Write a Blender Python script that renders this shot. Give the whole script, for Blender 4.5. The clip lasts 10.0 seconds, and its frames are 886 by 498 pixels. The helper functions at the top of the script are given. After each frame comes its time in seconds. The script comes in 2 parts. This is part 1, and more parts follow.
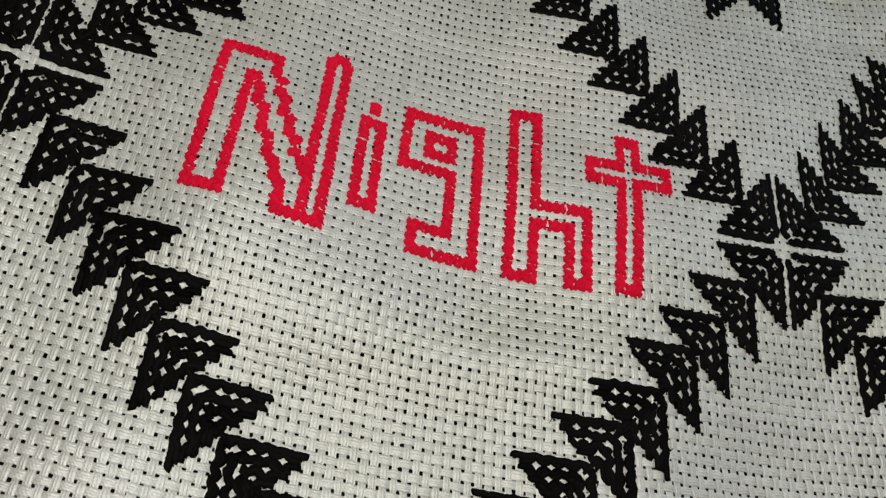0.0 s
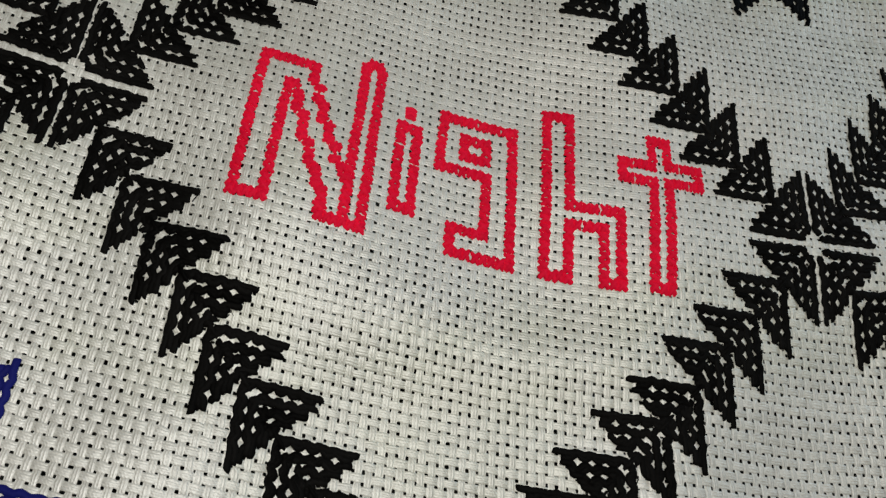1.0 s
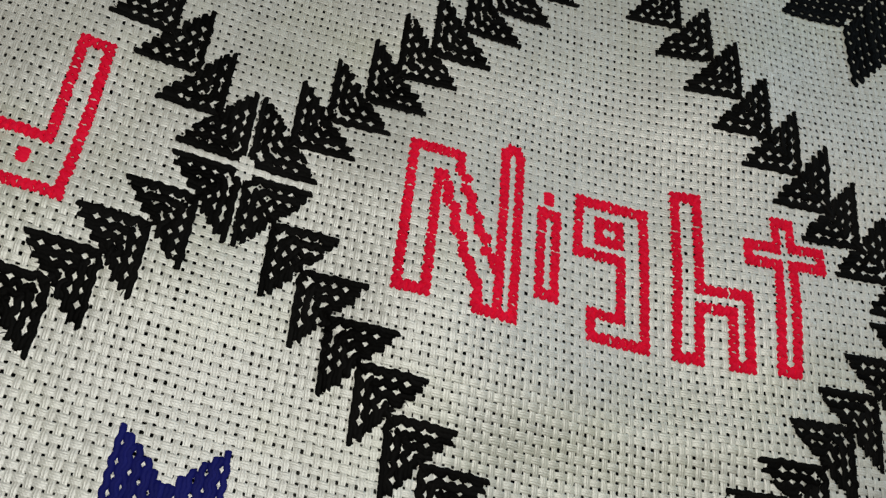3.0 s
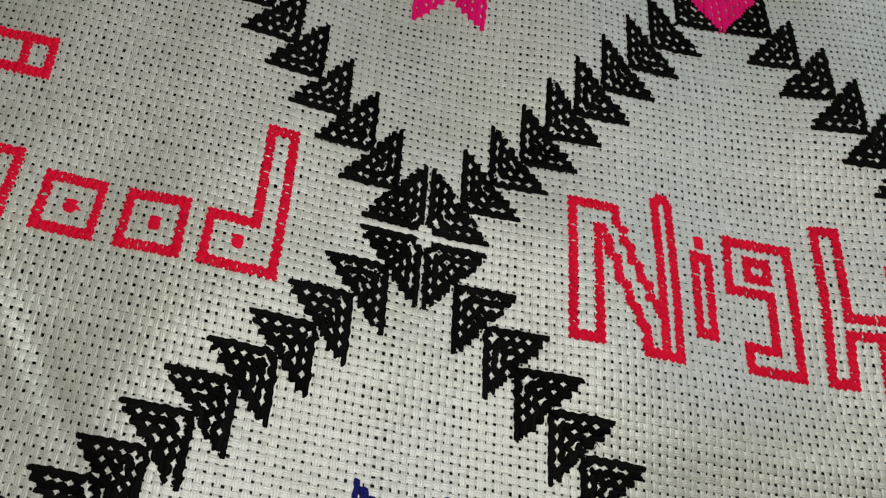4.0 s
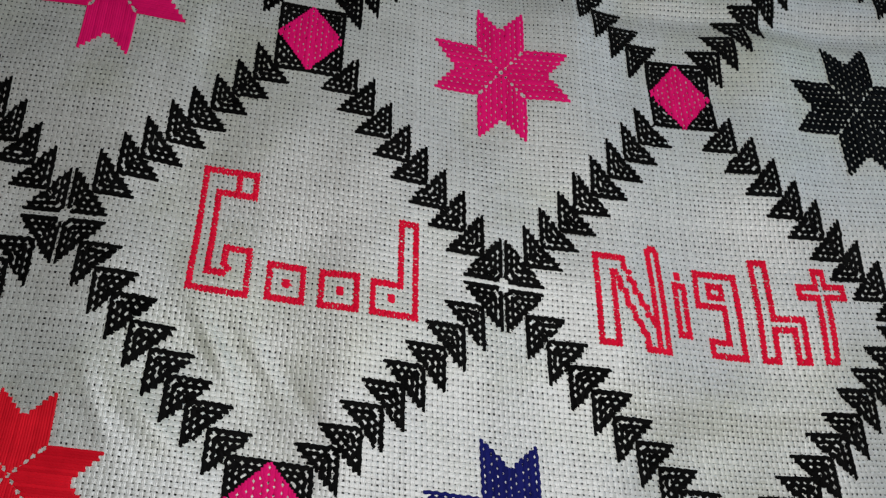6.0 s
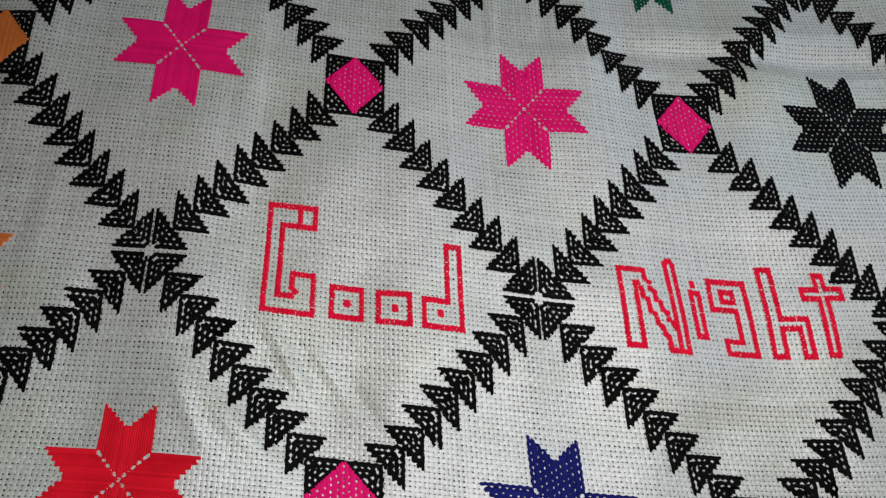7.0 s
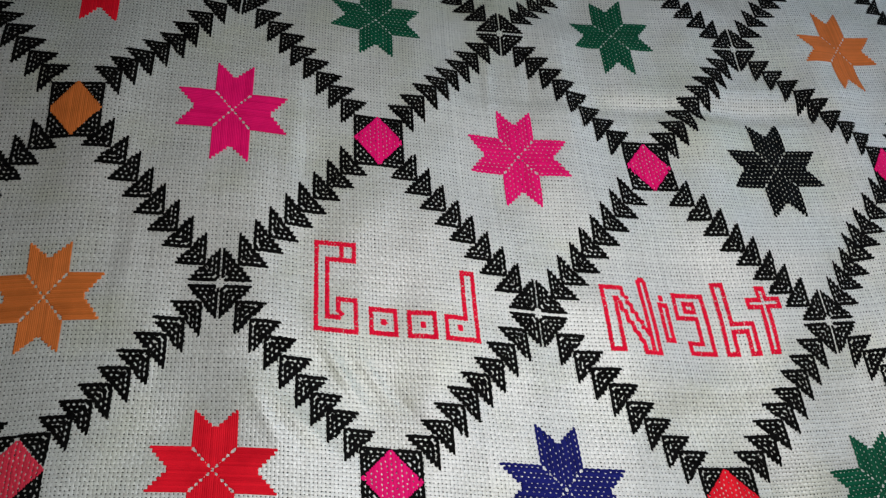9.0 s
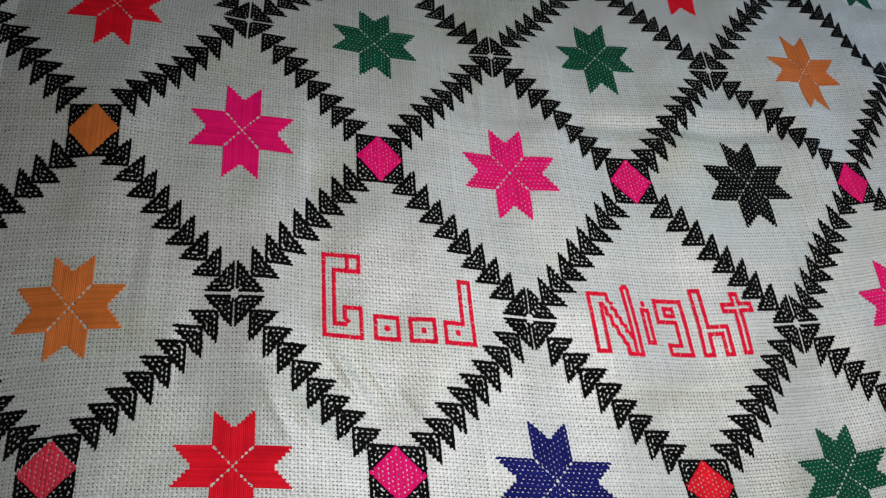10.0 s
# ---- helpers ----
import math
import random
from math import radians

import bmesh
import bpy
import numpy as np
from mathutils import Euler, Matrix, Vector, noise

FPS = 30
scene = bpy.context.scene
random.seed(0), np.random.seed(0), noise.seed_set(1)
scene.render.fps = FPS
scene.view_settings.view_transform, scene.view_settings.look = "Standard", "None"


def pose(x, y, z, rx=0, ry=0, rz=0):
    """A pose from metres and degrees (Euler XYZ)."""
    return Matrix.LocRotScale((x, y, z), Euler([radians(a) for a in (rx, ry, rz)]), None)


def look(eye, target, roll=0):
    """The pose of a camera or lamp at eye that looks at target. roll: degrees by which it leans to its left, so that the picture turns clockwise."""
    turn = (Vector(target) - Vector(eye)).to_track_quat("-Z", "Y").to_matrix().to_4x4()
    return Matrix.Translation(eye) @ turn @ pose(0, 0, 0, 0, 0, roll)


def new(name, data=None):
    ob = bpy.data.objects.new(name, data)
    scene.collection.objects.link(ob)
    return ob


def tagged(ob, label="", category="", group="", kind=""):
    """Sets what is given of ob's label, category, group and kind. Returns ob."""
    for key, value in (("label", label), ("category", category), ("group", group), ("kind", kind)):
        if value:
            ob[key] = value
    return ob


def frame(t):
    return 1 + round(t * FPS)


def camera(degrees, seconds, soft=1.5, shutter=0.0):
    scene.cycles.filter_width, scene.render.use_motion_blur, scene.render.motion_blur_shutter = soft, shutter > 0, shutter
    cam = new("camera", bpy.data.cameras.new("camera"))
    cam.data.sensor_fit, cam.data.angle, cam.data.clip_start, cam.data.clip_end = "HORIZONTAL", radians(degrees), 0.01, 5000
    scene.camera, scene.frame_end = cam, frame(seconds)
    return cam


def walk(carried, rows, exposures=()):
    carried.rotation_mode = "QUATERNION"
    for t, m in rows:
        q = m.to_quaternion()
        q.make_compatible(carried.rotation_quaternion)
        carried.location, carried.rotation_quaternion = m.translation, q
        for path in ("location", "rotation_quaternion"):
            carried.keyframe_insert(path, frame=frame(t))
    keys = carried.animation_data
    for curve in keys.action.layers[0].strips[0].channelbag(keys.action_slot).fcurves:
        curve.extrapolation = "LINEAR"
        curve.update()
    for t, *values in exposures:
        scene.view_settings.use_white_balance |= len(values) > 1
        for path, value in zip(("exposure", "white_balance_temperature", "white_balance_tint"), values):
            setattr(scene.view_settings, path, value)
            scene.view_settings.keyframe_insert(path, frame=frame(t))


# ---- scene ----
cam = camera(67.7, 10.0, soft=1.3)
PATH = [
    (0, 0.1006, -0.0979, 0.7095, 24.60, -13.47, 13.39),
    (0.5, 0.0953, -0.0986, 0.7110, 23.78, -13.06, 13.19),
    (1, 0.0910, -0.0972, 0.7136, 23.31, -12.43, 12.95),
    (1.5, 0.0842, -0.0963, 0.7156, 23.59, -12.36, 13.23),
    (2, 0.0747, -0.0907, 0.7150, 22.90, -11.53, 13.83),
    (2.2, 0.0712, -0.0905, 0.7164, 22.23, -11.77, 13.52),
    (3.3, 0.0315, -0.0736, 0.7367, 18.48, -10.07, 13.74),
    (3.5, 0.0238, -0.0744, 0.7352, 19.24, -8.32, 12.70),
    (4, -0.0070, -0.0764, 0.7493, 19.30, -7.70, 10.82),
    (4.5, -0.0311, -0.0849, 0.7687, 18.83, -6.33, 9.26),
    (5, -0.0402, -0.0909, 0.7970, 17.56, -6.70, 7.99),
    (5.5, -0.0511, -0.0938, 0.8385, 17.84, -7.31, 7.64),
    (6, -0.0632, -0.0977, 0.8677, 18.70, -7.65, 6.87),
    (6.2, -0.0672, -0.1024, 0.8719, 19.40, -7.05, 6.41),
    (7.3, -0.1003, -0.1238, 0.9208, 21.76, -7.51, 4.16),
    (7.5, -0.1064, -0.1288, 0.9344, 22.07, -8.10, 3.76),
    (8, -0.1181, -0.1387, 0.9510, 22.78, -8.25, 3.10),
    (8.5, -0.1262, -0.1431, 0.9633, 23.29, -8.90, 2.64),
    (9, -0.1321, -0.1479, 0.9749, 23.58, -9.26, 2.15),
    (9.5, -0.1384, -0.1528, 0.9886, 24.02, -9.64, 1.67),
    (10, -0.1466, -0.1581, 1.0070, 24.11, -10.26, 1.29),
]
EXPOSURES = [(0, -0.27, 6400, 11), (3.5, -0.32, 6350, 9), (4.5, -0.37, 6200, 10), (5.5, -0.32, 5920, 13), (7.5, -0.03, 5950, 14), (10, 0.05, 5960, 14)]
walk(cam, [(t, pose(x, y, z, rx, ry, rz)) for t, x, y, z, rx, ry, rz in PATH], EXPOSURES)

# ---- light: an added light over the bed, daylight from one high window out of view, soft sky ----
CELL, BED = 0.0025, 0.55      # one hole of the weave to the next; height of the bed's top
world = bpy.data.worlds.new("sky")
scene.world = world
world.use_nodes = True
wn = world.node_tree.nodes
sky = wn.new("ShaderNodeTexSky")
sky.sky_type, sky.sun_disc, sky.sun_elevation, sky.sun_rotation = "NISHITA", False, radians(40), radians(150)
wn["Background"].inputs["Strength"].default_value = 0.06
world.node_tree.links.new(sky.outputs["Color"], wn["Background"].inputs["Color"])

WIN_X0, WIN_X1, WIN_Z0, WIN_Z1, WALL_Y = 0.55, 2.05, 1.25, 2.35, 1.15


def area_lamp(name, eye, target, sx, sy, watts, colour):
    data = bpy.data.lights.new(name, "AREA")
    data.shape, data.size, data.size_y, data.energy, data.color = "RECTANGLE", sx, sy, watts, colour
    ob = new(name, data)
    ob.matrix_world = look(eye, target)
    return ob


area_lamp("window_daylight", ((WIN_X0 + WIN_X1) / 2, WALL_Y + 0.03, (WIN_Z0 + WIN_Z1) / 2), (0.3, -0.4, 0.6), WIN_X1 - WIN_X0 - 0.1, WIN_Z1 - WIN_Z0 - 0.1, 10.5, (0.68, 0.87, 1.0))
# unseen light without a fixture, added to make a bright pool on the cloth
area_lamp("added_pool_light", (0.02, -0.06, 1.14), (0.02, -0.06, BED), 0.12, 0.12, 2.4, (1.0, 0.96, 0.86))


# ---- materials ----
def material(name, rough=0.7):
    m = bpy.data.materials.new(name)
    m.use_nodes = True
    b = m.node_tree.nodes["Principled BSDF"]
    b.inputs["Roughness"].default_value = rough
    return m, m.node_tree.nodes, m.node_tree.links, b


def node(nodes, kind, **values):
    n = nodes.new("ShaderNode" + kind)
    for key, value in values.items():
        n.inputs[key].default_value = value
    return n


def ramp(nodes, links, source, stops):
    r = nodes.new("ShaderNodeValToRGB")
    while len(r.color_ramp.elements) < len(stops):
        r.color_ramp.elements.new(0.5)
    for e, (at, colour) in zip(r.color_ramp.elements, stops):
        e.position, e.color = at, (*colour, 1)
    links.new(source, r.inputs["Fac"])
    return r


def maths(nodes, links, op, a, b=0.0):
    n = nodes.new("ShaderNodeMath")
    n.operation = op
    for k, v in enumerate((a, b)):
        if isinstance(v, (int, float)):
            n.inputs[k].default_value = v
        else:
            links.new(v, n.inputs[k])
    return n.outputs[0]


def mixed(nodes, links, kind, fac, a, b):
    n = nodes.new("ShaderNodeMix")
    n.data_type, n.blend_type = "RGBA", kind
    for key, v in ((0, fac), (6, a), (7, b)):
        if isinstance(v, (int, float)):
            n.inputs[key].default_value = v
        elif isinstance(v, tuple):
            n.inputs[key].default_value = (*v, 1)
        else:
            links.new(v, n.inputs[key])
    return n.outputs[2]


def yarn(name, colour, rough, sheen, twist, plies, fade=0.25, spec=0.3, lift=0.22):
    """Spun thread: twisted plies, fuzz, and uneven dye. The strand attribute runs (along in cells, across 0 to 1)."""
    m, n, l, b = material(name, rough)
    at = n.new("ShaderNodeAttribute")
    at.attribute_name = "strand"
    sep = n.new("ShaderNodeSeparateXYZ")
    l.new(at.outputs["Vector"], sep.inputs[0])
    pos = n.new("ShaderNodeNewGeometry").outputs["Position"]
    fuzz = node(n, "TexNoise", Scale=2600.0, Detail=4.0, Roughness=0.7)
    l.new(pos, fuzz.inputs["Vector"])
    dye = node(n, "TexNoise", Scale=60.0, Detail=4.0, Roughness=0.65)
    l.new(pos, dye.inputs["Vector"])
    rnd = n.new("ShaderNodeNewGeometry").outputs["Random Per Island"]
    # ply ridges that wind round the strand
    phase = maths(n, l, "ADD", maths(n, l, "MULTIPLY", sep.outputs[0], twist), maths(n, l, "MULTIPLY", sep.outputs[1], plies))
    ridge = maths(n, l, "ABSOLUTE", maths(n, l, "SINE", maths(n, l, "MULTIPLY", phase, math.pi)))
    height = maths(n, l, "ADD", maths(n, l, "MULTIPLY", ridge, 0.6), maths(n, l, "MULTIPLY", fuzz.outputs["Fac"], 0.8))
    bump = node(n, "Bump", Strength=lift, Distance=0.0004)
    l.new(height, bump.inputs["Height"])
    l.new(bump.outputs["Normal"], b.inputs["Normal"])
    tone = maths(n, l, "ADD", maths(n, l, "MULTIPLY", dye.outputs["Fac"], 0.7), maths(n, l, "MULTIPLY", rnd, 0.3))
    dark = tuple(c * (1 - fade) for c in colour)
    light = tuple(min(1.0, c * (1 + fade) + 0.004) for c in colour)
    col = ramp(n, l, tone, [(0.25, dark), (0.75, light)])
    l.new(col.outputs["Color"], b.inputs["Base Color"])
    b.inputs["Sheen Weight"].default_value = sheen
    b.inputs["Sheen Roughness"].default_value = 0.4
    b.inputs["Specular IOR Level"].default_value = spec
    return m


def cotton(name):
    """Unbleached two-thread weave: pale ecru with greenish and tan stains."""
    m, n, l, b = material(name, 0.6)
    at = n.new("ShaderNodeAttribute")
    at.attribute_name = "strand"
    sep = n.new("ShaderNodeSeparateXYZ")
    l.new(at.outputs["Vector"], sep.inputs[0])
    pos = n.new("ShaderNodeNewGeometry").outputs["Position"]
    fuzz = node(n, "TexNoise", Scale=2200.0, Detail=4.0, Roughness=0.7)
    slub = node(n, "TexNoise", Scale=420.0, Detail=3.0, Roughness=0.6)
    blot = node(n, "TexNoise", Scale=11.0, Detail=5.0, Roughness=0.6)
    tint = node(n, "TexNoise", Scale=5.5, Detail=3.0, Roughness=0.5)
    for t in (fuzz, slub, blot, tint):
        l.new(pos, t.inputs["Vector"])
    rnd = n.new("ShaderNodeNewGeometry").outputs["Random Per Island"]
    # three yarns side by side in each thread, grooves between them, fibres lying slantwise
    groove = maths(n, l, "ABSOLUTE", maths(n, l, "SINE", maths(n, l, "MULTIPLY", sep.outputs[1], 3 * math.pi)))
    fibre = maths(n, l, "SINE", maths(n, l, "MULTIPLY", maths(n, l, "ADD", maths(n, l, "MULTIPLY", sep.outputs[0], 3.0), maths(n, l, "MULTIPLY", sep.outputs[1], 2.0)), 6.283))
    h = maths(n, l, "ADD", maths(n, l, "MULTIPLY", groove, 0.6), maths(n, l, "MULTIPLY", fuzz.outputs["Fac"], 0.9))
    h = maths(n, l, "ADD", h, maths(n, l, "MULTIPLY", fibre, 0.12))
    bump = node(n, "Bump", Strength=0.6, Distance=0.0005)
    l.new(h, bump.inputs["Height"])
    l.new(bump.outputs["Normal"], b.inputs["Normal"])
    speck = node(n, "TexNoise", Scale=1300.0, Detail=3.0, Roughness=0.7)
    l.new(pos, speck.inputs["Vector"])
    tone = maths(n, l, "ADD", maths(n, l, "MULTIPLY", slub.outputs["Fac"], 0.4), maths(n, l, "MULTIPLY", rnd, 0.12))
    tone = maths(n, l, "ADD", tone, maths(n, l, "MULTIPLY", speck.outputs["Fac"], 0.48))
    base = ramp(n, l, tone, [(0.34, (0.54, 0.52, 0.475)), (0.64, (0.84, 0.82, 0.775))])
    stain = ramp(n, l, blot.outputs["Fac"], [(0.50, (1, 1, 1)), (0.64, (0.93, 0.93, 0.83)), (0.78, (0.80, 0.80, 0.64))])
    hue = ramp(n, l, tint.outputs["Fac"], [(0.35, (1.0, 0.985, 0.95)), (0.65, (0.97, 1.0, 0.97))])
    c = mixed(n, l, "MULTIPLY", 1.0, base.outputs["Color"], stain.outputs["Color"])
    c = mixed(n, l, "MULTIPLY", 1.0, c, hue.outputs["Color"])
    l.new(c, b.inputs["Base Color"])
    b.inputs["Specular IOR Level"].default_value = 0.6
    b.inputs["Coat Weight"].default_value, b.inputs["Coat Roughness"].default_value, b.inputs["Coat IOR"].default_value = 1.0, 0.47, 2.6
    skin = node(n, "Bump", Strength=0.17, Distance=0.0005)
    l.new(h, skin.inputs["Height"])
    l.new(skin.outputs["Normal"], b.inputs["Coat Normal"])
    return m


def plain(name, colour, scale, rough, bump_height=0.002):
    m, n, l, b = material(name, rough)
    pos = n.new("ShaderNodeNewGeometry").outputs["Position"]
    big = node(n, "TexNoise", Scale=scale, Detail=5.0, Roughness=0.6)
    fine = node(n, "TexNoise", Scale=scale * 25, Detail=3.0)
    l.new(pos, big.inputs["Vector"]), l.new(pos, fine.inputs["Vector"])
    col = ramp(n, l, big.outputs["Fac"], [(0.3, tuple(c * 0.85 for c in colour)), (0.7, tuple(min(1, c * 1.08) for c in colour))])
    l.new(col.outputs["Color"], b.inputs["Base Color"])
    bump = node(n, "Bump", Strength=0.3, Distance=bump_height)
    l.new(fine.outputs["Fac"], bump.inputs["Height"])
    l.new(bump.outputs["Normal"], b.inputs["Normal"])
    return m


COTTON = cotton("ecru_cotton")
BLACK = yarn("black_thread", (0.0026, 0.0023, 0.0020), 0.55, 0.0, 1.6, 1.5, 0.5, 0.03)
INK = yarn("blue_black_thread", (0.0022, 0.0029, 0.0036), 0.55, 0.0, 1.6, 1.5, 0.5, 0.03)
RED = yarn("red_thread", (0.80, 0.006, 0.020), 0.6, 0.0, 1.6, 1.5, 0.2, 0.08)
LETTER = yarn("crimson_thread", (0.90, 0.004, 0.040), 0.6, 0.0, 1.6, 1.5, 0.2, 0.08)
PINK = yarn("pink_thread", (0.95, 0.004, 0.165), 0.6, 0.0, 1.6, 1.5, 0.2, 0.08)
MAGENTA = yarn("magenta_thread", (0.88, 0.004, 0.14), 0.6, 0.0, 1.6, 1.5, 0.2, 0.08)
CORAL = yarn("coral_thread", (0.66, 0.03, 0.06), 0.55, 0.0, 1.6, 1.5, 0.2, 0.15)
ORANGE = yarn("orange_thread", (0.66, 0.17, 0.03), 0.55, 0.0, 1.6, 1.5, 0.2, 0.15)
GREEN = yarn("green_thread", (0.003, 0.078, 0.036), 0.6, 0.0, 1.6, 1.5, 0.3, 0.08)
NAVY = yarn("navy_thread", (0.007, 0.009, 0.13), 0.6, 0.0, 1.6, 1.5, 0.3, 0.08)
UNDER = plain("dark_blanket", (0.035, 0.035, 0.03), 40, 0.95)
PLASTER = plain("wall_paint", (0.62, 0.61, 0.56), 3, 0.85)
CEIL = plain("ceiling_paint", (0.75, 0.75, 0.72), 3, 0.9)
FLOOR = plain("cement_floor", (0.28, 0.26, 0.23), 4, 0.6)
WOOD = plain("dark_wood", (0.12, 0.06, 0.03), 9, 0.5)
PAINT = plain("window_paint", (0.55, 0.56, 0.55), 6, 0.5)

# ---- the lie of the cloth ----
SHEAR, TALL = -0.146, 1.136    # the weave is pulled askew and its holes are taller than wide
POWERS = ((2, 0), (1, 1), (0, 2), (3, 0), (2, 1), (1, 2), (0, 3), (4, 0), (3, 1), (2, 2), (1, 3), (0, 4))
BEND_X = (0.431, -4.818, 0.012, -2.44, -0.744, 0.525, 1.892, -1.445, 2.455, -0.1, 1.299, 0.267)
BEND_Y = (1.843, 0.164, 7.866, 1.375, -1.558, -0.856, -8.3, -0.091, -2.868, 2.569, 1.076, 2.764)
BEND_Z = (4.792, 5.038, 0.927, 2.736, -0.799, -3.47, -6.654, -1.062, -0.724, -0.509, 2.14, 0.832)
rng = np.random.default_rng(7)
RIPPLES = [(float(rng.uniform(0, 6.28)), float(rng.uniform(14, 55)), float(rng.uniform(0, 6.28))) for _ in range(16)]
# creases: middle u, middle v, direction in degrees, half length, half width, height, all in cells
CREASES = [
    (78, 63, -1, 60, 3.5, -1.7), (80, 70, 1, 55, 4, 0.9), (-56, -19, -55, 9, 1.8, 0.9), (-47, -20, -50, 8, 1.8, 0.8), (-66, -32, -40, 9, 2.2, 0.8), (-75, -30, -60, 8, 2.0, 0.7),
    (-40, -26, -45, 9, 2.0, -0.6), (20, 66, 88, 14, 2.5, 0.6), (-6, 70, 86, 14, 2.0, 0.5), (8, 72, 87, 12, 2.0, -0.5), (-70, 40, 88, 20, 3, 0.5), (42, -22, 5, 18, 6, -0.7), (60, -16, 10, 14, 3, 0.5),
    (104, 20, 4, 16, 2.5, 0.6), (108, 30, 2, 14, 2.5, -0.6), (-112, 8, 85, 14, 3, 0.6), (-100, -12, 80, 12, 3, -0.6),
]


def lie(uv, w=0.0):
    """World places of points of the cloth, given in cells of its weave, w cells above its middle."""
    uv = np.asarray(uv, float)
    held = np.clip(uv, (-160, -56), (172, 128))
    s, t = held[:, 0] / 88, held[:, 1] / 88
    terms = [s**a * t**b for a, b in POWERS]
    past = uv - held
    x = held[:, 0] + SHEAR * held[:, 1] + sum(c * m for c, m in zip(BEND_X, terms)) + past[:, 0] + SHEAR * past[:, 1]
    y = TALL * held[:, 1] + sum(c * m for c, m in zip(BEND_Y, terms)) + TALL * past[:, 1]
    z = sum(c * m for c, m in zip(BEND_Z, terms))
    for a, wave, start in RIPPLES:
        z = z + 0.006 * wave * np.sin((uv[:, 0] * math.cos(a) + uv[:, 1] * math.sin(a)) * 6.283 / wave + start)
    for u0, v0, turn, long, wide, high in CREASES:
        c, k = math.cos(radians(turn)), math.sin(radians(turn))
        p, q = (uv[:, 0] - u0) * c + (uv[:, 1] - v0) * k, (uv[:, 1] - v0) * c - (uv[:, 0] - u0) * k
        z = z + 0.9 * high * np.exp(-((p / long) ** 2) - (q / wide) ** 2)
    return np.stack([x * CELL, y * CELL, BED + (z + w) * CELL], 1)


def mesh_of(name, places, quads, strand=None):
    me = bpy.data.meshes.new(name)
    quads = np.asarray(quads, np.int32)
    me.vertices.add(len(places)), me.loops.add(quads.size), me.polygons.add(len(quads))
    me.vertices.foreach_set("co", np.asarray(places, np.float32).ravel())
    me.loops.foreach_set("vertex_index", quads.ravel())
    me.polygons.foreach_set("loop_start", np.arange(0, quads.size, 4, dtype=np.int32))
    me.polygons.foreach_set("use_smooth", np.ones(len(quads), bool))
    if strand is not None:
        a = me.attributes.new("strand", "FLOAT2", "POINT")
        a.data.foreach_set("vector", np.asarray(strand, np.float32).ravel())
    me.update(calc_edges=True)
    me.validate()
    return me


def part(name, mesh, mat, parent, label="", kind=""):
    ob = new(name, mesh)
    if mesh is not None:
        mesh.materials.append(mat)
    ob.parent = parent
    return tagged(ob, label=label, kind=kind)


class Strands:
    """Lengths of thread laid on the cloth: each an arched band that dips at both ends into the weave."""

    def __init__(self):
        self.uv, self.w, self.strand, self.quads, self.count = [], [], [], [], 0

    def lay(self, path, wide=0.5, high=0.34, dip=0.45, taper=0.75, base=0.10):
        path = np.asarray(path, float)
        n = len(path)
        way = np.gradient(path, axis=0)
        way /= np.linalg.norm(way, axis=1, keepdims=True) + 1e-9
        side = np.stack([-way[:, 1], way[:, 0]], 1)
        run = np.r_[0, np.cumsum(np.linalg.norm(np.diff(path, axis=0), axis=1))] + random.random() * 7
        ends = np.zeros(n)
        ends[[0, -1]] = -dip
        thin = np.ones(n)
        thin[[0, -1]] = taper
        for off, up, t in ((-0.5, 0.05, 0.0), (-0.27, 1.0, 0.3), (0.27, 1.0, 0.7), (0.5, 0.05, 1.0)):
            self.uv.append(path + side * (off * wide * thin)[:, None])
            self.w.append(base + high * up + ends)
            self.strand.append(np.stack([run, np.full(n, t)], 1))
        k = np.arange(n - 1)
        for r in range(3):
            a = self.count + r * n + k
            self.quads.append(np.stack([a, a + 1, a + n + 1, a + n], 1))
        self.count += 4 * n

    def mesh(self, name):
        return mesh_of(name, lie(np.concatenate(self.uv), np.concatenate(self.w)), np.concatenate(self.quads), np.concatenate(self.strand))


def round_eyes(a0, a1, b, eyes, step=0.22):
    """A thread along a at height b that gives way round the eyes (a, b, push) left open in the needlework."""
    n = max(3, int(round((a1 - a0) / step)) + 1)
    a = np.linspace(a0, a1, n)
    out = np.full(n, float(b)) + np.array([random.gauss(0, 0.02) for _ in range(n)])
    for ea, eb, push in eyes:
        if abs(b - eb) < 1.1:
            out += (1 if b >= eb else -1) * push * np.exp(-((a - ea) / 0.40) ** 2) * math.exp(-(((b - eb) / 0.6) ** 2))
    return a, out


# places where the needlework strays from the count: u, v, and by how much
STRAY = [
    (0, 0, -0.2, 0.45), (88, -2, -0.1, -0.1), (-88, 88, -0.8, 0.7), (-132, 44, 0.1, -0.9), (-44, 44, 0.1, -0.5), (44, 44, 0.4, 0.5),
    (60, 20, 0.2, -1.3), (68, 12, 0.5, -0.4), (-12, 4, 0.5, 0.8), (-20, 12, 0.3, 0.6), (-36, -28, 0.5, -0.5), (88, 0, 0.4, 0.5), (-104, 79, -0.5, -2.0), (-112, 71, -0.1, -1.7),
    (-120, 63, -0.1, -1.0), (-132, -37, -0.8, 1.2), (-128, -32, 0.6, 1.0), (52, -28, 0.9, 0.2), (120, 24, -2.0, -1.0), (114, 20, -1.8, -0.2), (112, 104, 0.5, 2.2), (104, 96, 0.2, 1.4),
    (150, 104, 4.0, 4.0), (144, 112, 2.0, 2.8), (-76, 4, 0.0, 0.5), (176, 88, 3.0, 0.2), (28, 20, -0.3, -0.5),
]


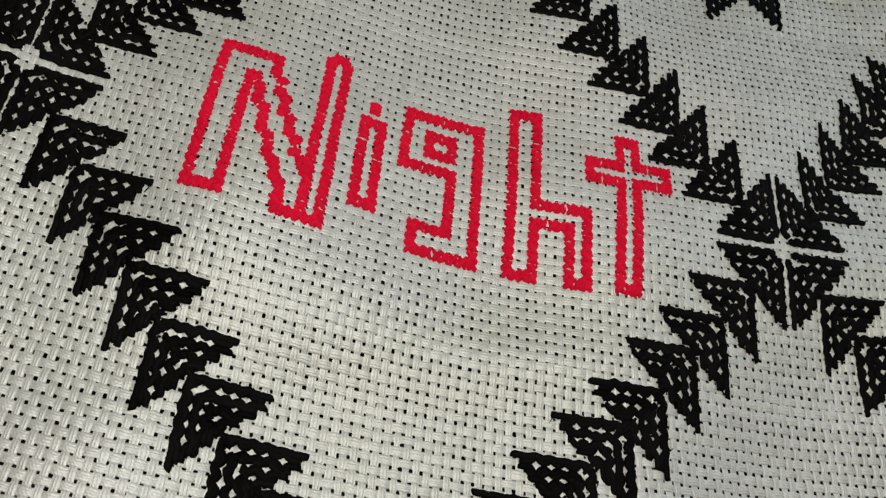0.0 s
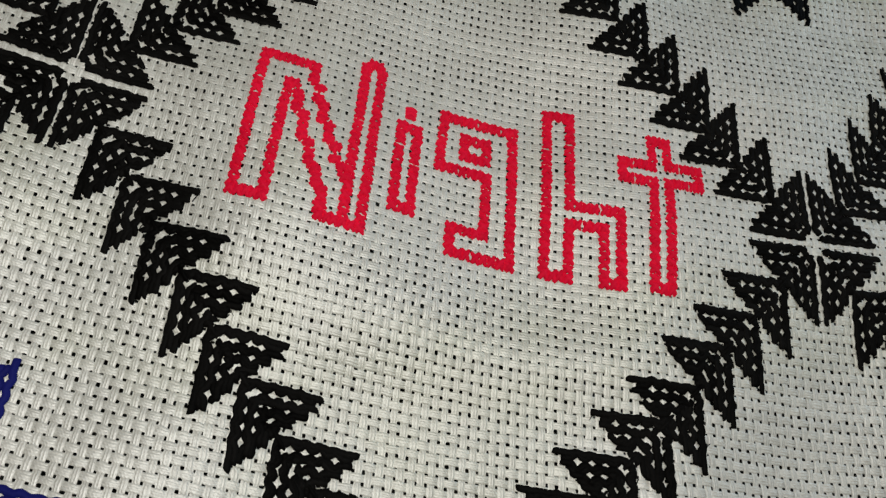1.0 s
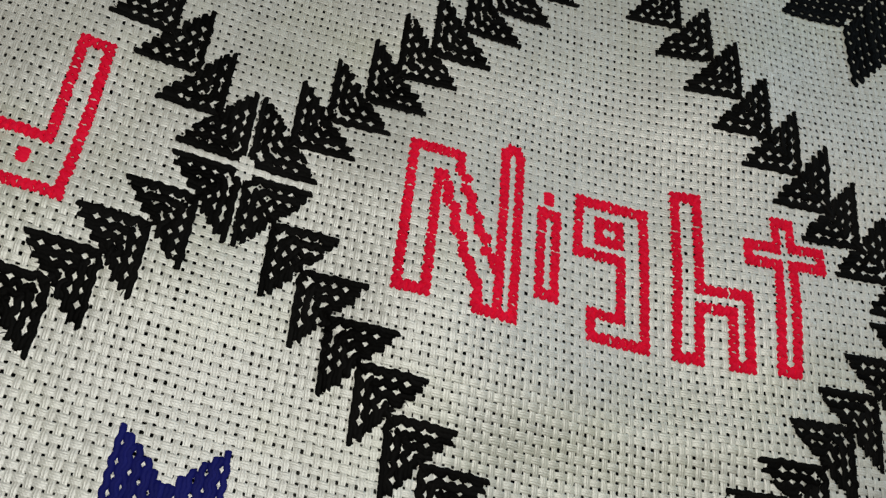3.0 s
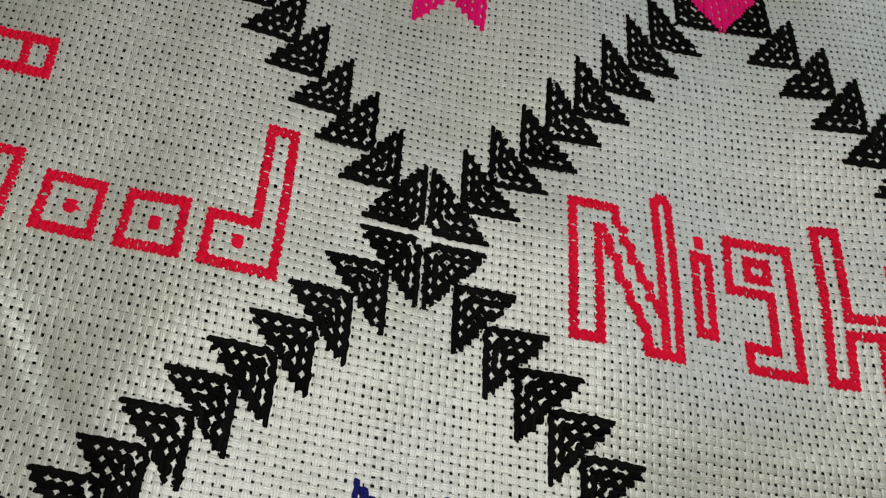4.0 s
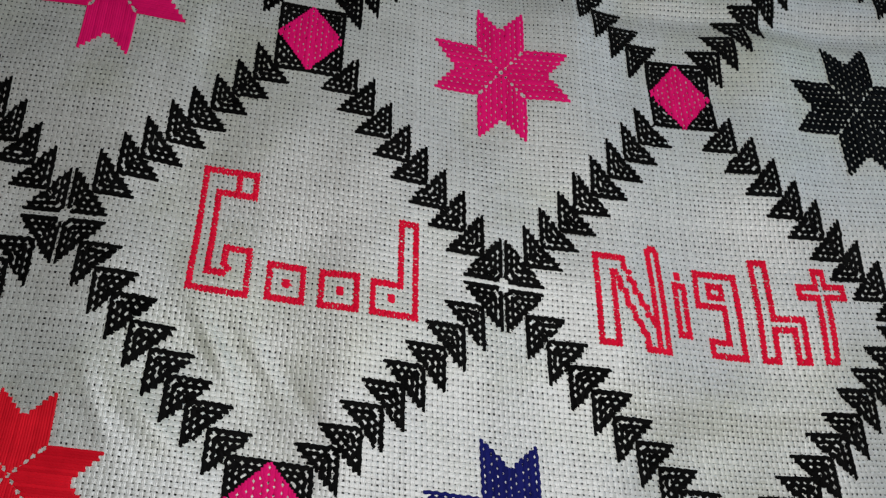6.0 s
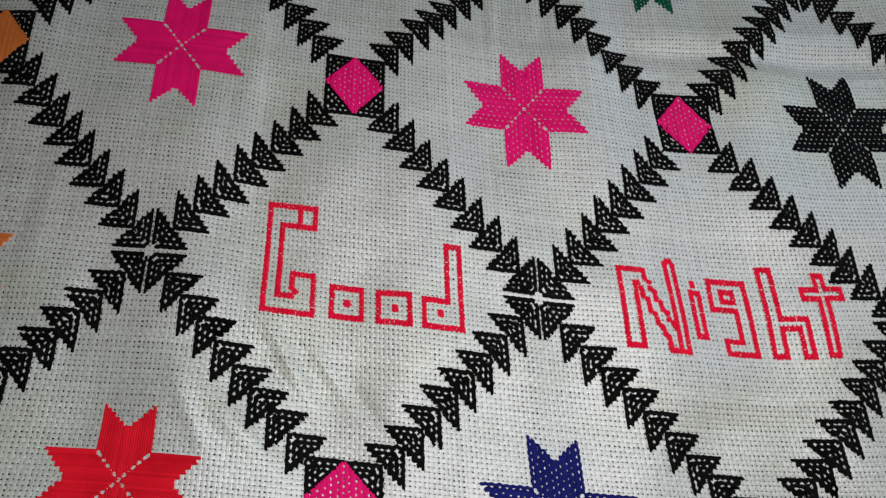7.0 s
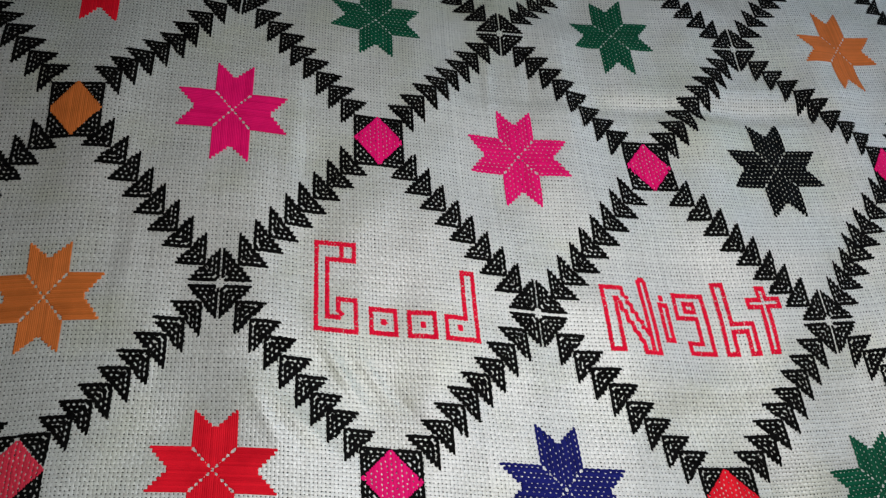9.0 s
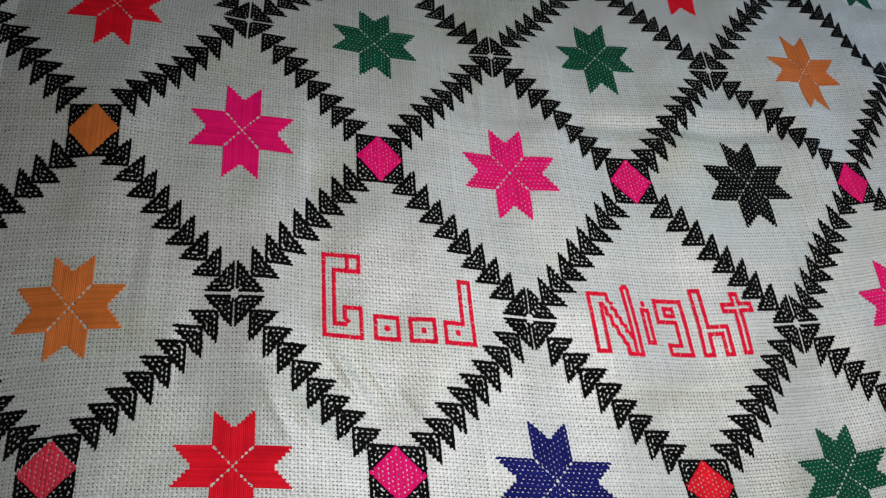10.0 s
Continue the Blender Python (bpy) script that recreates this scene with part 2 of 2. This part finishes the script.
def strayed(u, v):
    du = dv = total = 0.0
    for p, q, a, c in STRAY:
        w = math.exp(-((u - p) ** 2 + (v - q) ** 2) / 70)
        du, dv, total = du + w * a, dv + w * c, total + w
    return (u + du / max(1, total), v + dv / max(1, total))


# ---- motifs in thread ----
def leaf(name, parent, corner, legs, size=7.95, hollow=0.0, mat=BLACK, open_up=1.0):
    """A right-angled leaf: corner in cells, legs the signs of its two sides. Threads run along both sides and meet on the diagonal."""
    s = Strands()
    middle = (corner[0] + 2.5 * legs[0], corner[1] + 2.5 * legs[1])
    corner = tuple(c + n - m for c, n, m in zip(corner, strayed(*middle), middle))
    for half in (0, 1):
        dense = middle[1] > 46
        eyes = []
        for row, eb in enumerate((0.88, 1.9, 2.95)):
            ea = eb + 0.45 + 0.6 * (row % 2) + random.uniform(-0.2, 0.2)
            while ea < size - eb - 0.5:
                push = open_up * (random.uniform(0.28, 0.48) if dense else random.uniform(0.38, 0.62) + (0.16 if ea - eb < 1.0 else 0.0))
                eyes.append((ea + random.gauss(0, 0.08), eb + random.gauss(0, 0.10), push))
                ea += random.uniform(1.25, 1.5)
        b = 0.18
        while b < size / 2 + 0.35:
            a0 = max(b - 0.2 + random.uniform(-0.3, 0.35), hollow - b)
            a1 = size - b + 0.45 * (1 - 2 * (b % 1.0)) + 0.4 * math.sin(math.pi * min(1, 2 * b / size)) + random.uniform(-0.16, 0.16)
            if a1 - a0 > 0.6:
                a, bb = round_eyes(a0, a1, b + random.gauss(0, 0.02), eyes)
                bb[-1] += random.choice((-0.28, 0.22, 0.0))     # the ends hook into the next hole
                pa = np.stack([a, bb] if half == 0 else [bb, a], 1)
                s.lay(np.array(corner) + pa * np.array(legs), wide=random.uniform(0.64, 0.72), high=random.uniform(0.12, 0.18), taper=0.28)
            b += 0.48
    # loose fibres round its edges
    for k in range(5):
        a = random.uniform(0.4, size - 0.4)
        p = np.array([a, size - a] if k < 4 else [a, 0.0] if k % 2 else [0.0, a]) + np.array([random.gauss(0, 0.2), random.gauss(0, 0.2)])
        t = random.uniform(0, 6.28)
        q = np.array([math.cos(t), math.sin(t)]) * random.uniform(0.2, 0.42)
        s.lay(np.array(corner) + np.array([p - q, p + 0.15 * q[::-1], p + q]) * np.array(legs), wide=0.055, high=0.2, dip=0.0)
    # a short stem through the corner
    if not hollow:
        s.lay(np.array(corner) + np.array([(-1.1, -1.1), (0.0, 0.0), (0.6, 0.6), (1.2, 1.2)]) * np.array(legs), wide=0.52, high=0.3)
    return part(name, s.mesh(name), mat, parent)


def leaf_chain(parent, cross, way):
    """Eight leaves that point along way towards the middle of a rosette."""
    e = part("leaf_chain", None, None, parent, "chain of black net-stitched triangles running diagonally over the cloth")
    slack = 1.2 if way[1] > 0 and cross[1] == 0 else random.uniform(0.92, 1.08)     # some chains are worked more loosely
    for k in range(8, 0, -1):
        jit = (random.gauss(0, 0.12), random.gauss(0, 0.12))
        c = tuple(x - d * (0.5 + 4 * k) + j for x, d, j in zip(cross, way, jit))
        leaf("leaf", e, c, (-way[0], -way[1]), open_up=slack)
    return e


def rosette(parent, cross):
    e = part("rosette", None, None, parent, "black rosette of four leaves parted by a white cross")
    for way in ((1, 1), (1, -1), (-1, 1), (-1, -1)):
        leaf("leaf", e, (cross[0] - 0.45 * way[0], cross[1] - 0.55 * way[1]), (-way[0], -way[1]), 8.0, 0.6)
    return e


def block(parent, middle, mat, swing, label):
    e = part("block", None, None, parent, label)
    s = Strands()
    eyes = []
    if swing > 0.07:
        for row in range(-5, 6):
            for col in range(-6, 7):
                ea, eb = 1.3 * (col + 0.5 * (row % 2)), 1.25 * row
                if abs(ea) + abs(eb) < 7.0:
                    eyes.append((ea + random.gauss(0, 0.08), eb + random.gauss(0, 0.08), (0.21 + 1.1 * swing) * random.uniform(0.8, 1.15)))
    for k in range(30):
        a = -7.25 + 0.5 * k
        reach = 7.7 - abs(a) + random.uniform(-0.15, 0.15)
        if reach > 0.4:
            b, aa = round_eyes(-reach, reach, a, eyes)
            s.lay(np.array(middle) + np.stack([aa, b], 1), wide=0.70, high=0.22)
    part("diamond", s.mesh("diamond"), mat, e, label)
    for way in ((1, 1), (1, -1), (-1, 1), (-1, -1)):
        leaf("corner", e, (middle[0] + 7.5 * way[0], middle[1] + 7.5 * way[1]), (-way[0], -way[1]), 7.6)
    return e


def star(parent, middle, mat, swing, label, reach=(15.6, 14.3), half=5.3, notch=(10.4, 9.7)):
    """An eight-pointed star of four forked rays; the threads run outwards along each ray."""
    e = part("star", None, None, parent, label)
    for ray in range(4):
        s = Strands()
        axis = ray % 2                      # 0: along u, 1: along v
        sign = 1 if ray < 2 else -1
        far, near = reach[axis], notch[axis]
        n = 22
        eyes = []
        if swing > 0.07:
            for row in range(-4, 5):
                for col in range(12):
                    ea, eb = 1.45 * (col + 0.5 * (row % 2)) + 0.8, 1.2 * row
                    if abs(eb) + 0.5 < ea < near + (far - near) * abs(eb) / half - 0.5:
                        eyes.append((ea + random.gauss(0, 0.08), eb + random.gauss(0, 0.07), (0.21 + 1.1 * swing) * random.uniform(0.8, 1.15)))
        for k in range(n):
            b = -half + 0.1 + (2 * half - 0.2) * k / (n - 1)
            a1 = near + (far - near) * (math.floor(abs(b)) + 0.5) / half + random.uniform(-0.12, 0.12)
            a1 = min(a1, far)
            a0 = abs(b) + (0.52 if int(abs(b) / 0.6) % 2 else 0.04) + random.uniform(-0.1, 0.1)
            a, bb = round_eyes(a0, a1, b, eyes)
            p = np.stack([sign * a, bb], 1) if axis == 0 else np.stack([bb, sign * a], 1)
            s.lay(np.array(middle) + p, wide=0.70, high=0.22)
            turn = np.array([a0 + 0.35, b])
            if k:               # the thread turns into the next length
                ends = np.array([last, (last + turn) / 2, turn])
                s.lay(np.array(middle) + (ends * (sign, 1) if axis == 0 else ends[:, ::-1] * (1, sign)), wide=0.4, high=0.18, dip=0.0)
            last = turn
        part("ray", s.mesh("ray"), mat, e)
    return e


def letter(parent, character, strokes, dots=()):
    """An outlined letter in counted stitches: every stroke is a row of crossed stitches one cell wide."""
    s = Strands()
    for line in strokes:
        for p, q in zip(line, line[1:]):
            p, q = np.array(p, float), np.array(q, float)
            d = np.linalg.norm(q - p)
            way = (q - p) / d
            side = np.array([-way[1], way[0]])
            # a row of crossed stitches, one to a cell
            n = max(1, int(round(d / 0.95)))
            for k in range(n + 1):
                c = p + (q - p) * k / n + side * random.gauss(0, 0.04) + way * random.gauss(0, 0.05)
                if k < n and random.random() < 0.72:
                    s.lay([c + way * 0.15, c + way * 0.5, c + way * 0.85], wide=0.5, high=0.14, base=0.15)
                for lean in (-1, 1):
                    h, g = 0.63 + random.uniform(-0.06, 0.06), 0.42 + random.uniform(-0.06, 0.06)
                    s.lay([c - side * h - way * g * lean, c - side * 0.3 * h - way * 0.4 * g * lean, c + side * 0.3 * h + way * 0.4 * g * lean, c + side * h + way * g * lean], wide=random.uniform(0.52, 0.62), high=0.20, dip=0.3, taper=0.7, base=0.18 + 0.03 * lean)
    for c in dots:
        for o in (-0.5, 0.0, 0.5):
            e = 1.15 - 0.5 * abs(o) + random.uniform(-0.1, 0.1)
            s.lay([(c[0] - e, c[1] + 1.2 * o), (c[0], c[1] + 0.8 * o), (c[0] + e, c[1] + 1.2 * o)], wide=0.85, high=0.2, base=0.16)
    return part("letter", s.mesh("letter"), LETTER, parent, f"red outlined letter {character} in counted stitches")


# ---- the bed, and the cloth on it ----
U0, U1, V0, V1 = -178, 194, -64, 170


def solid(name, lo, hi, mat, parent=None, bevel=0.0):
    bm = bmesh.new()
    bmesh.ops.create_cube(bm, size=1.0)
    for v in bm.verts:
        v.co = Vector([a + (b - a) * (c + 0.5) for a, b, c in zip(lo, hi, v.co)])
    if bevel:
        bmesh.ops.bevel(bm, geom=bm.edges[:], offset=bevel, segments=3, affect="EDGES", profile=0.5)
    me = bpy.data.meshes.new(name)
    bm.to_mesh(me), bm.free()
    me.materials.append(mat)
    ob = new(name, me)
    ob.parent = parent
    return ob


def sheet(name, us, vs, w, hole=None):
    gu, gv = np.meshgrid(us, vs)
    uv = np.stack([gu.ravel(), gv.ravel()], 1)
    n, m = len(us), len(vs)
    i, j = np.meshgrid(np.arange(n - 1), np.arange(m - 1))
    a = (j * n + i).ravel()
    if hole:
        cu, cv = (us[i] + us[i + 1]).ravel() / 2, (vs[j] + vs[j + 1]).ravel() / 2
        a = a[~((cu > hole[0]) & (cu < hole[1]) & (cv > hole[2]) & (cv < hole[3]))]
    return mesh_of(name, lie(uv, w), np.stack([a, a + 1, a + n + 1, a + n], 1), uv)


def weave(name):
    """Warp and weft as bands that pass over and under one another, one crossing a cell, with open holes at the corners."""
    places, quads, strand, count = [], [], [], 0
    r = np.random.default_rng(3)
    for axis in (0, 1):
        lanes = np.arange(U0, U1) if axis == 0 else np.arange(V0, V1)
        steps = np.arange(V0, V1 + 0.01, 0.5) if axis == 0 else np.arange(U0, U1 + 0.01, 0.5)
        n = len(steps)
        order = np.floor(steps).astype(int)
        mid = (steps % 1) > 0.25
        for lane in lanes:
            over = np.where(mid, np.where((order + lane + axis) % 2 == 0, 1.0, -1.0), 0.0)
            wide = (0.765 if axis == 0 else 0.79) * (1 + r.normal(0, 0.045)) * (1 + r.normal(0, 0.075, n)) * np.where(mid, 1.06, 0.92)
            shift = r.normal(0, 0.032) + np.convolve(r.normal(0, 0.06, n + 4), np.ones(5) / 5, "valid")
            c = lane + 0.5 + shift
            for off, up, t in ((-0.5, -0.035, 0.0), (0.0, 0.035, 0.5), (0.5, -0.035, 1.0)):
                across = c + off * wide
                uv = np.stack([across, steps] if axis == 0 else [steps, across], 1)
                places.append(lie(uv, 0.085 * over + up))
                strand.append(np.stack([steps, np.full(n, t)], 1))
            k = np.arange(n - 1)
            for band in range(2):
                a = count + band * n + k
                quads.append(np.stack([a, a + 1, a + n + 1, a + n], 1))
            count += 3 * n
    return mesh_of(name, np.concatenate(places), np.concatenate(quads), np.concatenate(strand))


bed = tagged(new("bed"), "plain wooden bed with a dark blanket under the embroidered cloth", "bed")
part("blanket", sheet("blanket", np.linspace(-300, 330, 253), np.linspace(-380, 330, 285), -2.2), UNDER, bed, "dark blanket")
solid("mattress", (-0.70, -1.05, 0.33), (0.74, 0.90, 0.44), UNDER, bed, 0.03)
solid("bed_frame", (-0.74, -1.09, 0.22), (0.78, 0.94, 0.326), WOOD, bed, 0.01)
for x in (-0.70, 0.68):
    for y in (-1.05, 0.84):
        solid("leg", (x, y, 0.0), (x + 0.06, y + 0.06, 0.216), WOOD, bed, 0.005)

cloth = tagged(new("embroidered_bedspread"), "off-white cotton bedspread embroidered with stars, chains and words on a bed", "bedspread")
part("ground_weave", weave("ground_weave"), COTTON, cloth, "off-white open-weave cotton ground", "stuff")
part("outer_cloth", sheet("outer_cloth", np.r_[np.linspace(-290, U0, 20), np.linspace(U0, U1, 30)[1:], np.linspace(U1, 320, 20)[1:]], np.r_[np.linspace(-370, V0, 24), np.linspace(V0, V1, 24)[1:], np.linspace(V1, 320, 16)[1:]], -0.1, (U0, U1, V0, V1)), COTTON, cloth, "plain outer part of the cloth")

for i in range(-2, 3):
    for j in range(-1, 3):
        cross = (88 * i, 88 * j)
        if j >= 0 and U0 + 8 < cross[0] < U1 + 8 or (i, j) == (2, 1):
            if cross[0] < U1 - 2:
                rosette(cloth, cross)
        for way in ((1, 1), (1, -1), (-1, 1), (-1, -1)):
            mu, mv = cross[0] - 20 * way[0], cross[1] - 20 * way[1]
            if U0 + 10 < mu < U1 - 10 and V0 + 26 < mv < V1 - 10:
                leaf_chain(cloth, cross, way)

BLOCKS = [
    (-43.9, 43.5, PINK, 0.09, "pink diamond set in a black stitched square"), (44.4, 44.5, PINK, 0.13, "pink diamond set in a black stitched square"),
    (131.5, 43, PINK, 0.13, "pink diamond set in a black stitched square"), (-131.9, 43.1, ORANGE, 0.05, "orange diamond set in a black stitched square"),
    (-132, -44, CORAL, 0.20, "coral red diamond flecked with white in a black stitched square"), (-44, -44, PINK, 0.20, "pink diamond flecked with white in a black stitched square"),
    (44, -44, RED, 0.18, "red diamond set in a black stitched square"), (132, 132, MAGENTA, 0.06, "magenta diamond set in a black stitched square"),
]
for u, v, mat, swing, label in BLOCKS:
    block(cloth, (u, v), mat, swing, label)

STARS = [
    (-88.1, 46.7, MAGENTA, 0.04, 16.2, 14.8, "magenta eight-pointed satin-stitched star"), (0.9, 44.0, PINK, 0.10, 15.8, 14.6, "pink eight-pointed star flecked with white"),
    (88.1, 44.6, INK, 0.20, 15.9, 14.8, "black eight-pointed star with white flecks"), (130.9, 88.2, ORANGE, 0.06, 16.3, 16.6, "orange eight-pointed satin-stitched star"),
    (42.2, 91.6, GREEN, 0.11, 14.6, 15.6, "green eight-pointed star flecked with white"), (-44.0, 87.6, GREEN, 0.12, 15.4, 14.8, "green eight-pointed star flecked with white"),
    (-130.7, 86.4, RED, 0.04, 14.6, 15.0, "red eight-pointed satin-stitched star"), (-132.3, -4.1, ORANGE, 0.06, 14.6, 12.8, "orange eight-pointed satin-stitched star"),
    (-86.6, -44.1, RED, 0.05, 15.3, 14.2, "red eight-pointed satin-stitched star"), (-0.5, -43.2, NAVY, 0.135, 16.4, 15.8, "navy blue eight-pointed star flecked with white"),
    (88.6, -44.0, GREEN, 0.12, 15.6, 14.4, "green eight-pointed star flecked with white"), (131.6, 2.2, PINK, 0.10, 15.5, 14.5, "pink eight-pointed star flecked with white"),
    (86.0, 130.5, RED, 0.05, 15.5, 15.0, "red eight-pointed satin-stitched star"), (179.0, 141.0, GREEN, 0.08, 15.5, 14.5, "green eight-pointed star flecked with white"),
]
for u, v, mat, swing, long_u, long_v, label in STARS:
    star(cloth, (u, v), mat, swing, label, (long_u, long_v), 5.3, (0.68 * long_u, 0.70 * long_v))

# the words, in cells of the weave
letter(cloth, "G", [[(-62.5, 13.1), (-62.5, -9.1), (-51.8, -9.0), (-51.8, -1.0), (-56.5, -1.0), (-56.5, -4.0), (-55.6, -4.8), (-56.4, -5.8), (-59.5, -5.8), (-59.5, 9.0), (-52.0, 8.9), (-52.0, 12.9), (-62.5, 13.1)], [(-55.5, 12.4), (-55.5, 9.2)]])
letter(cloth, "o", [[(-47.6, -2.6), (-40.9, -2.6), (-40.9, -8.6), (-47.6, -8.6), (-47.6, -2.6)]], [(-44.1, -5.7)])
letter(cloth, "o", [[(-37.2, -2.7), (-30.2, -2.6), (-30.2, -8.5), (-37.2, -8.6), (-37.2, -2.7)]], [(-33.5, -5.7)])
letter(cloth, "d", [[(-21.5, 8.6), (-18.5, 8.6), (-18.5, -8.4), (-27, -8.4), (-27, -3.0), (-21.5, -3.0), (-21.5, 8.6)]], [(-23.2, -5.6)])
letter(cloth, "N", [[(25.6, 6.8), (25.6, 8.5), (19.6, 8.5), (19.3, -7.6), (22.7, -7.6), (22.9, 5.5), (23.6, 5.6), (24.2, 4.4), (24.3, 2.8), (25.3, 2.2), (25.5, -0.2), (26.4, -0.9), (26.8, -2.9), (27.7, -3.6), (28.0, -5.0), (28.7, -5.5), (28.9, -7.0)],
                    [(25.7, 6.6), (26.5, 5.9), (26.5, 4.6), (27.3, 4.0), (27.4, 2.4), (28.3, 1.7), (28.5, 0.2), (29.4, -0.5), (29.6, -1.8), (30.5, -2.5), (30.9, -3.4)],
                    [(28.7, -7.3), (28.8, -8.1), (33.3, -8.1), (33.5, 10.4), (33.0, 11.1), (32.1, 11.1), (31.5, 10.4), (31.5, 6.9), (31.3, -7.0)]])
letter(cloth, "i", [[(36.6, 4.7), (38.6, 4.7), (38.6, -4.5), (36.6, -4.5), (36.6, 4.7)]], [(37.6, 6.5)])
letter(cloth, "g", [[(41.8, 7.6), (50.5, 7.6), (50.6, -7.6), (43.5, -7.6), (43.5, -5.0), (47.5, -5.0), (47.4, 1.6), (41.6, 1.6), (41.8, 7.6)], [(44.5, 5.5), (47.3, 5.5), (47.3, 3.4), (44.5, 3.4), (44.5, 5.5)]])
letter(cloth, "h", [[(54.8, 10.7), (57.6, 10.7), (57.5, 0.2), (63.6, 0.2), (63.5, -7.6), (61.5, -7.6), (61.6, -1.8), (57.5, -1.8), (57.4, -7.6), (54.7, -7.6), (54.8, 10.7)]])
letter(cloth, "t", [[(68.0, 9.6), (70.0, 9.6), (70.0, 6.8), (73.9, 6.8), (73.9, 4.8), (70.0, 4.8), (69.2, -7.3), (67.2, -7.3), (68.0, 4.6), (64.1, 4.6), (64.1, 6.5), (68.0, 6.5), (68.0, 9.6)]])

# ---- the room that closes the place ----
X0, X1, Y0, Y1, TOP = -2.2, 2.4, -2.6, WALL_Y, 2.75
tagged(solid("floor", (X0 - 0.2, Y0 - 0.2, -0.1), (X1 + 0.2, Y1 + 0.2, 0.0), FLOOR), kind="structure")
tagged(solid("ceiling", (X0 - 0.2, Y0 - 0.2, TOP), (X1 + 0.2, Y1 + 0.2, TOP + 0.1), CEIL), kind="structure")
tagged(solid("wall_west", (X0 - 0.2, Y0, 0.0), (X0, Y1, TOP), PLASTER), kind="structure")
tagged(solid("wall_east", (X1, Y0, 0.0), (X1 + 0.2, Y1, TOP), PLASTER), kind="structure")
tagged(solid("wall_south", (X0 - 0.2, Y0 - 0.2, 0.0), (X1 + 0.2, Y0, TOP), PLASTER), kind="structure")
north = tagged(solid("wall_north", (X0 - 0.2, Y1, 0.0), (WIN_X0, Y1 + 0.2, TOP), PLASTER), kind="structure")
solid("pier", (WIN_X1, Y1, 0.0), (X1 + 0.2, Y1 + 0.2, TOP), PLASTER, north)
solid("parapet", (WIN_X0, Y1, 0.0), (WIN_X1, Y1 + 0.2, WIN_Z0), PLASTER, north)
solid("lintel", (WIN_X0, Y1, WIN_Z1), (WIN_X1, Y1 + 0.2, TOP), PLASTER, north)
window = tagged(new("window_1"), kind="structure")
for k in range(3):
    x = WIN_X0 + (WIN_X1 - WIN_X0 - 0.05) * k / 2
    solid("mullion", (x, Y1 + 0.10, WIN_Z0), (x + 0.05, Y1 + 0.15, WIN_Z1), PAINT, window, 0.004)
for z in (WIN_Z0, WIN_Z1 - 0.05):
    solid("rail", (WIN_X0, Y1 + 0.105, z), (WIN_X1, Y1 + 0.145, z + 0.05), PAINT, window, 0.004)
